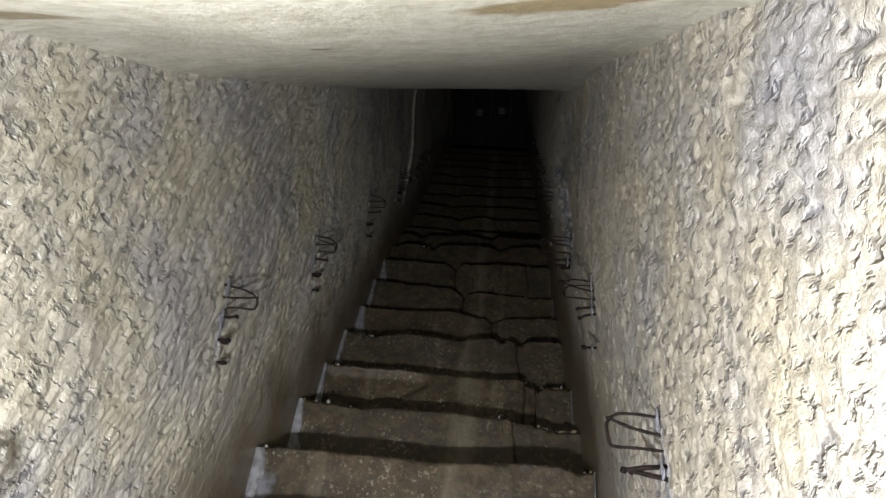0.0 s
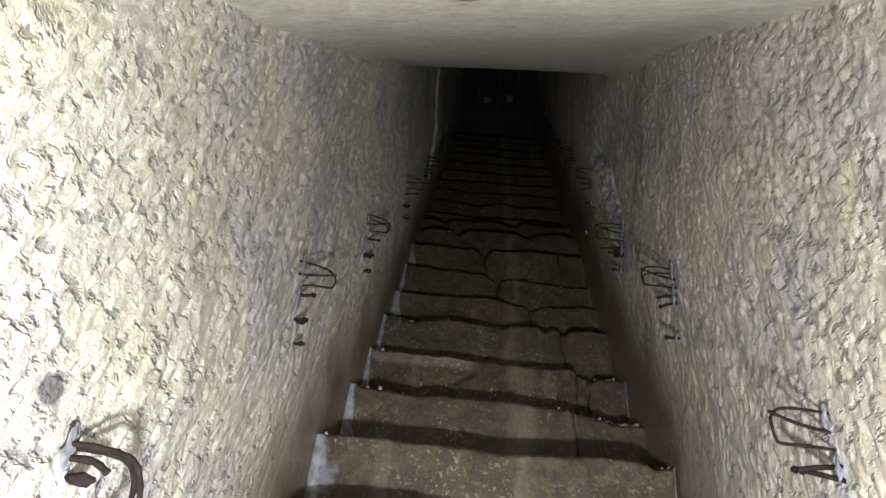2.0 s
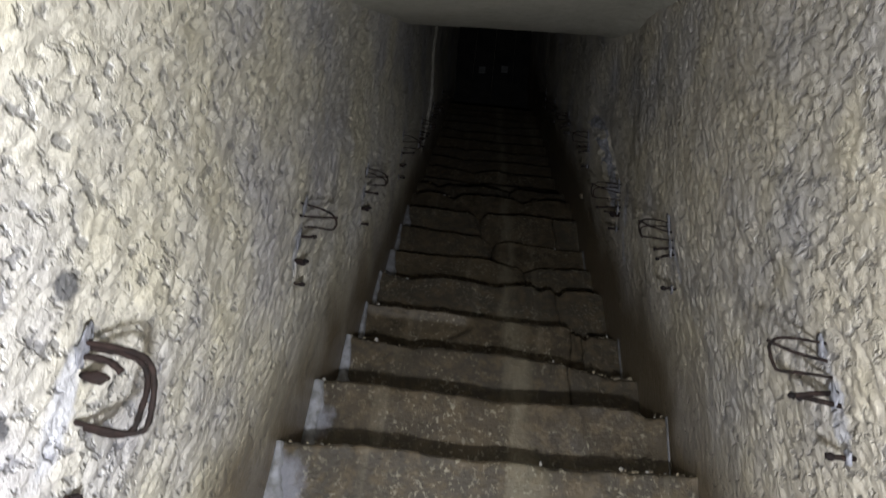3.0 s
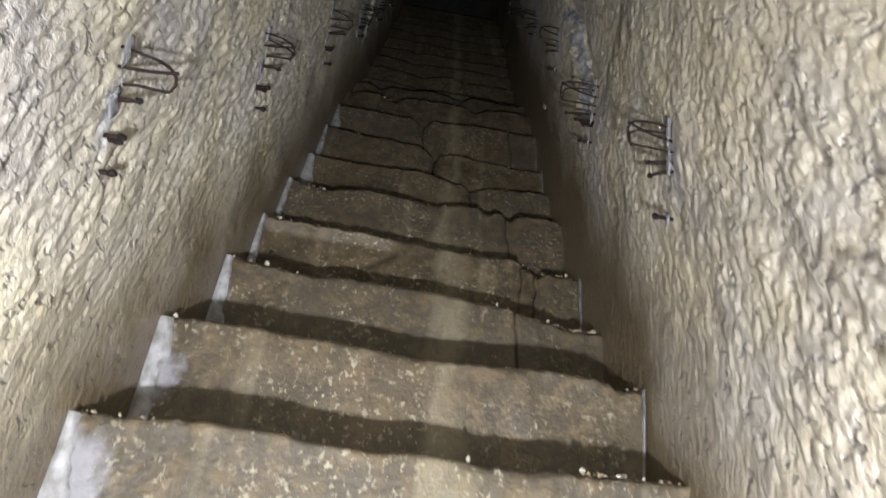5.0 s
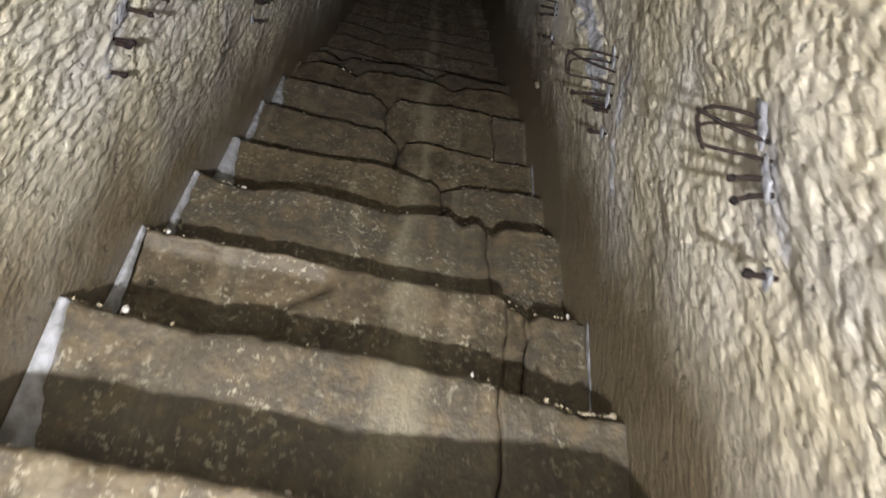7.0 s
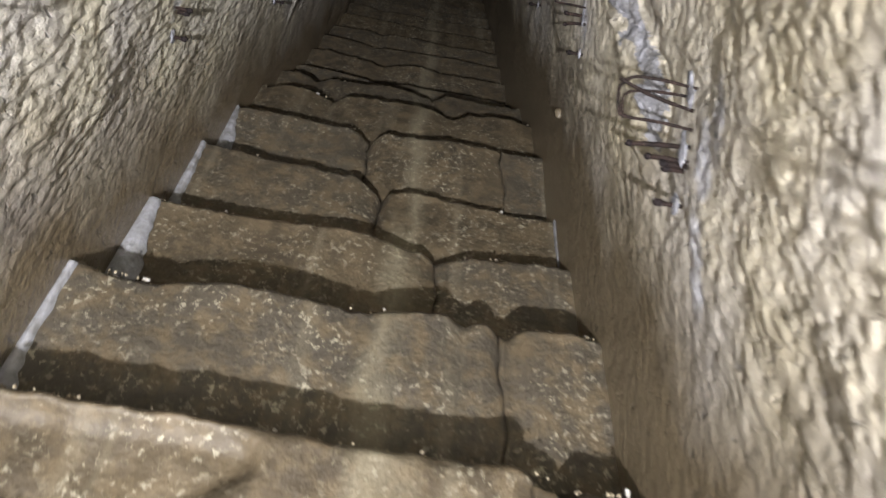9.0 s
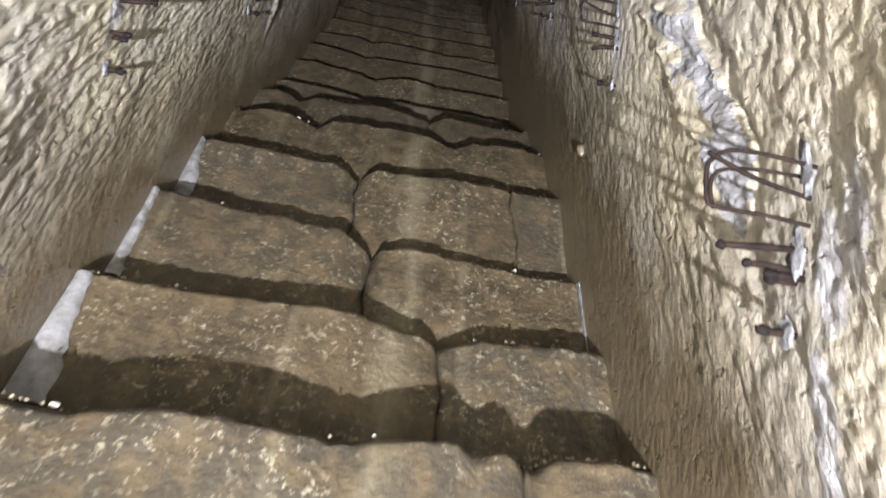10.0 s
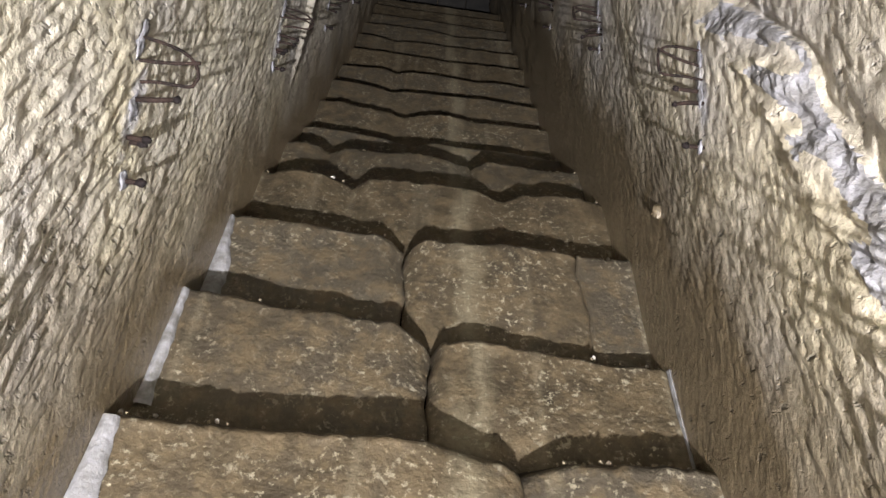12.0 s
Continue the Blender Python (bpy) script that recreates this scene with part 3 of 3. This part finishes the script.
# ---- iron anchors in the walls ----
def tube(path, r, seg=8):
    bm = bmesh.new()
    pts = [Vector(p) for p in path]
    rings = []
    side = Vector((0.31, 0.52, 0.8))
    for i, p in enumerate(pts):
        d = (pts[min(i + 1, len(pts) - 1)] - pts[max(i - 1, 0)]).normalized()
        a = d.cross(side).normalized()
        b = d.cross(a)
        rr = r * (1 + 0.12 * math.sin(i * 2.1))
        rings.append([bm.verts.new(p + (a * math.cos(t) + b * math.sin(t)) * rr) for t in (2 * math.pi * s / seg for s in range(seg))])
    for a, b in zip(rings, rings[1:]):
        for s in range(seg):
            bm.faces.new((a[s], a[(s + 1) % seg], b[(s + 1) % seg], b[s]))
    bm.faces.new(rings[0][::-1])
    bm.faces.new(rings[-1])
    bmesh.ops.recalc_face_normals(bm, faces=bm.faces[:])
    return bm


def bent(points, n=5):
    """Rounds a polyline."""
    p = [Vector(q) for q in points]
    out = []
    for i in range(len(p) - 1):
        a, b, c, d = p[max(i - 1, 0)], p[i], p[i + 1], p[min(i + 2, len(p) - 1)]
        for s in range(n):
            t = s / n
            out.append(0.5 * ((2 * b) + (c - a) * t + (2 * a - 5 * b + 4 * c - d) * t * t + (3 * b - a - 3 * c + d) * t ** 3))
    return out + [p[-1]]


def lump(center, size, rng, sub=2):
    bm = bmesh.new()
    bmesh.ops.create_icosphere(bm, subdivisions=sub, radius=1.0)
    off = Vector(rng.uniform(-50, 50, 3))
    for v in bm.verts:
        k = 1 + 0.38 * noise.noise(v.co * 1.6 + off) + 0.15 * noise.noise(v.co * 4 + off)
        v.co = Vector((v.co.x * size[0], v.co.y * size[1], v.co.z * size[2])) * k + Vector(center)
    return bm


def anchor(side, y, z_top, y_low, z_low, rng, reach=0.064, double=False, stubs=2, plugs=1):
    """A mortared slot: a bent iron bracket on top, cut-off bar ends below it and dark plugs at the foot."""
    h = z_top - float(flight(y))
    wall = (float(left_x(y, h)) if side < 0 else float(right_x(y, h))) - side * 0.004
    root = tagged(new("iron_anchor"), "rusty bent iron bracket and bar stubs in a pale mortared slot" if stubs else "stout rusty double iron loop in a stained mortared slot", "iron anchor", group="iron anchors along the walls")
    root.location = (wall, y, z_low)
    span = z_top - z_low

    def at(out, drop, dy=0.0):
        """A place so far out of the wall and so far below the slot's top."""
        return Vector((-side * out, dy + (y_low - y) * drop / span, span - drop))

    def rod(points, r, name="bar", label=""):
        part_bm(name, tube(bent(points, 5), r), RUST, root, label)

    # dabs of mortar round each hole of the slot
    for drop, tall in ((0.004, 0.024), (0.072, 0.020), (span, 0.012)):
        if drop > span + 0.001:
            continue
        pad = lump((0, 0, 0), (0.0022, 0.0085 * rng.uniform(0.8, 1.4), tall * rng.uniform(0.8, 1.3)), rng, sub=3)
        shift = at(-0.0005, drop, rng.uniform(-0.004, 0.004))
        for v in pad.verts:
            v.co += shift + Vector((noise.noise(v.co * 150 + shift) * 0.002, noise.noise(v.co * 90 + shift * 9) * 0.006, noise.noise(v.co * 70 + shift * 5) * 0.006))
        part_bm("mortar", pad, MORTAR, root, "pale grey mortar dab")

    e = rng.uniform(-0.004, 0.004)
    r0 = reach
    if not stubs:
        for dy, grow in ((0.0, 1.0), (0.012, 0.86)):
            rod([at(-0.01, 0.0, dy), at(r0 * 0.45 * grow, 0.002, dy), at(r0 * 0.85 * grow, 0.008, dy), at(r0 * grow, 0.024, dy + 0.002), at(r0 * 1.02 * grow, 0.050, 0.006), at(r0 * 0.96 * grow, 0.066, 0.004), at(r0 * 0.6 * grow, 0.070, dy), at(-0.01, 0.064, dy)], 0.0028)
        block = lump(at(0.014, 0.028), (0.014, 0.005, 0.006), rng)
        part_bm("iron_lug", block, RUST, root, "broken rust-brown iron lug")
        rod([at(-0.008, 0.012), at(0.020, 0.012, 0.004), at(0.035, 0.020, 0.004)], 0.0035, "bar_stub")
    else:
        fall = 0.016 if side < 0 else 0.0
        loop = [at(-0.010, 0.0), at(r0 * 0.42, fall * 0.5 - 0.003, e), at(r0 * 0.80, fall * 0.9 - 0.001, e), at(r0 * 0.97, fall + 0.008, e), at(r0 * 1.02, fall + 0.018, e), at(r0 * 0.98, 0.040, e), at(r0 * 0.88, 0.046, e), at(r0 * 0.35, 0.046), at(0.004 if side < 0 else -0.010, 0.048)]
        rod(loop, 0.0021)
        rod([at(r0 * 1.03, fall + 0.004, e), at(r0 * 0.5, 0.018 + fall * 0.4, e * 0.5), at(-0.008, 0.026)], 0.0023, "strut")
        if double:
            rod([at(-0.008, 0.004, 0.010), at(r0 * 0.5, 0.004 + fall * 0.5, 0.013), at(r0 * 0.86, 0.012 + fall * 0.6, 0.012), at(r0 * 0.92, 0.030, 0.008), at(r0 * 0.88, 0.046, 0.004)], 0.0019)
        for i in range(stubs):
            drop = 0.068 + 0.018 * i
            out = r0 * (0.70 if i == 0 else 0.58) * rng.uniform(0.6, 1.1)
            droop = rng.uniform(-0.012, 0.010)
            stub = part_bm("bar_stub", tube([at(-0.01, drop), at(out * 0.5, drop + droop * 0.5, 0.002), at(out, drop + droop, 0.004 * (i + 1))], 0.0031), RUST, root)
            part_bm("plug", lump(at(out, drop + droop, 0.004 * (i + 1)), (0.0050, 0.0044, 0.0046), rng, sub=2), PLUG, stub, "dark burnt-off bar end")
    for i in range(plugs):
        drop = span - (plugs - 1 - i) * 0.045
        for dy, out in ((0.0, 0.019), (0.010, 0.012))[: 1 + (plugs > 1 and i == 0)]:
            part_bm("bar_stub", tube([at(-0.01, drop, dy), at(out * 0.5, drop, dy), at(out, drop + 0.001, dy)], 0.0030), RUST, root)
            part_bm("plug", lump(at(out, drop, dy), (0.0068, 0.0046, 0.0052), rng), PLUG, root, "dark cut-off plug")
    return root


arng = np.random.default_rng(17)
for side, y, zt, yl, zl, reach, double, stubs, plugs in (
    (-1, -0.838, -0.154, -0.795, -0.280, 0.066, True, 0, 1), (-1, -0.241, 0.415, -0.205, 0.256, 0.064, False, 1, 2), (-1, 0.262, 0.892, 0.312, 0.735, 0.060, True, 1, 2), (-1, 0.776, 1.452, 0.846, 1.300, 0.066, False, 1, 2),
    (-1, 1.385, 2.060, 1.41, 1.91, 0.065, True, 2, 2), (-1, 1.93, 2.65, 1.95, 2.50, 0.06, True, 2, 1), (-1, 2.47, 3.26, 2.49, 3.11, 0.06, False, 2, 1),
    (1, -0.602, 0.045, -0.618, -0.106, 0.066, False, 2, 1), (1, -0.004, 0.624, 0.0, 0.450, 0.068, True, 2, 1), (1, 0.475, 1.086, 0.525, 0.950, 0.084, True, 2, 2), (1, 0.931, 1.685, 0.954, 1.528, 0.062, False, 2, 1),
    (1, 1.465, 2.265, 1.46, 2.13, 0.06, True, 2, 1), (1, 2.02, 2.86, 2.03, 2.70, 0.06, False, 2, 1), (1, 2.57, 3.46, 2.58, 3.31, 0.06, False, 2, 1)):
    anchor(side, y, zt, yl, zl, arng, reach, double, stubs, plugs)

# ---- chips and rubble on the treads ----
crng = np.random.default_rng(29)
CHIPS = {0: [0.06, 0.13, 0.62, 0.80, 0.86, 0.90, 0.93], 1: [0.055, 0.10, 0.16, 0.47, 0.90, 0.94], 2: [0.13, 0.52, 0.70], 3: [0.08, 0.44, 0.93], 4: [0.15, 0.56, 0.87, 0.94],
         5: [0.05, 0.10, 0.19, 0.50, 0.93], 6: [0.66, 0.83, 0.935], 7: [0.075, 0.79, 0.92], 8: [0.22, 0.94], 9: [0.09, 0.88, 0.95], 10: [0.16, 0.84], 12: [0.86], 14: [0.8]}
for k, us in CHIPS.items():
    for u in us:
        y, z = nosing(k, u)
        s = crng.uniform(0.0030, 0.0058)
        tall = 1.9 if (k, u) in ((6, 0.83), (6, 0.935), (7, 0.79), (3, 0.93)) else crng.uniform(0.8, 1.3)
        d = hollow(k, u)
        bm = lump((0, 0, 0), (s * crng.uniform(0.6, 1.2), s * crng.uniform(0.5, 1.0), s * tall * crng.uniform(0.6, 1.0)), crng, sub=1)
        chip = tagged(part_bm("stone_chip", bm, CHIP, flat=True), "small white stone chip lying on the edge of a step", "stone chip", group="white chips on the steps")
        chip.location = (step_x(k, u), y + 0.018 + d * 0.6, z - d * 0.9 + s * tall * 0.75)
peg = tagged(part_bm("stone_peg", lump((0, 0, 0), (0.011, 0.0065, 0.014), crng, sub=3), ROCK_R), "white stone knob sticking out of the rock wall", "stone knob")
peg.location = (float(right_x(1.172, 0.25)) - 0.002, 1.172, 1.540)
bits, bit_faces = [], []
for k in range(0, 12):
    heap = k in (0, 2, 4, 5)
    for i in range(150 if heap else 90):
        u = 0.80 + 0.155 * crng.uniform(0, 1) ** 0.6 if i >= 90 else crng.choice([crng.uniform(0.04, 0.96), crng.beta(0.6, 4) * 0.5 + 0.04, 0.96 - crng.beta(0.6, 3) * 0.4])
        u = float(min(0.955, max(0.042, u)))
        y, z = nosing(k, u)
        d = hollow(k, u)
        s = float(crng.uniform(0.0012, 0.0045)) * (1.5 if i >= 90 else 1.0)
        c = Vector((step_x(k, u), y + crng.uniform(0.010, 0.05) + d * 0.6, z - d * 0.85 + s * 0.4))
        b0 = len(bits)
        q = Euler(crng.uniform(0, 6.28, 3)).to_matrix()
        for p in ((1, 0, 0), (-0.8, 0.3, 0), (0, 1, 0.2), (0, -0.7, -0.1), (0.1, 0, 0.8), (0, 0.1, -0.9)):
            bits.append(tuple(c + q @ (Vector(p) * s)))
        bit_faces += [tuple(b0 + i for i in t) for t in ((0, 2, 4), (2, 1, 4), (1, 3, 4), (3, 0, 4), (2, 0, 5), (1, 2, 5), (3, 1, 5), (0, 3, 5))]
tagged(new("rubble", mesh_from("rubble", bits, bit_faces, CRUMB, flat=True)), "brown stone crumbs and grit scattered on the treads", "rubble", kind="stuff")

# ---- the dark door at the head of the flight ----
door = tagged(new("door_1"), "blackened closed door with two dull pale plates at the stair head", "door", kind="structure")
for i in range(4):
    bm = bmesh.new()
    box(bm, -0.355 + i * 0.207, -0.355 + i * 0.207 + 0.204, 4.30, 4.34, 4.305, 6.2)
    bmesh.ops.bevel(bm, geom=bm.edges[:], offset=0.006, segments=1, affect="EDGES")
    part_bm("board", bm, DARK_DOOR, door, flat=True)
for x, z in ((-0.058, 5.31), (0.174, 5.35)):
    bm = bmesh.new()
    box(bm, x - 0.035, x + 0.035, 4.285, 4.298, z - 0.045, z + 0.045)
    bmesh.ops.bevel(bm, geom=bm.edges[:], offset=0.004, segments=1, affect="EDGES")
    part_bm("plate", bm, PLATE, door, "dull pale plate", flat=True)
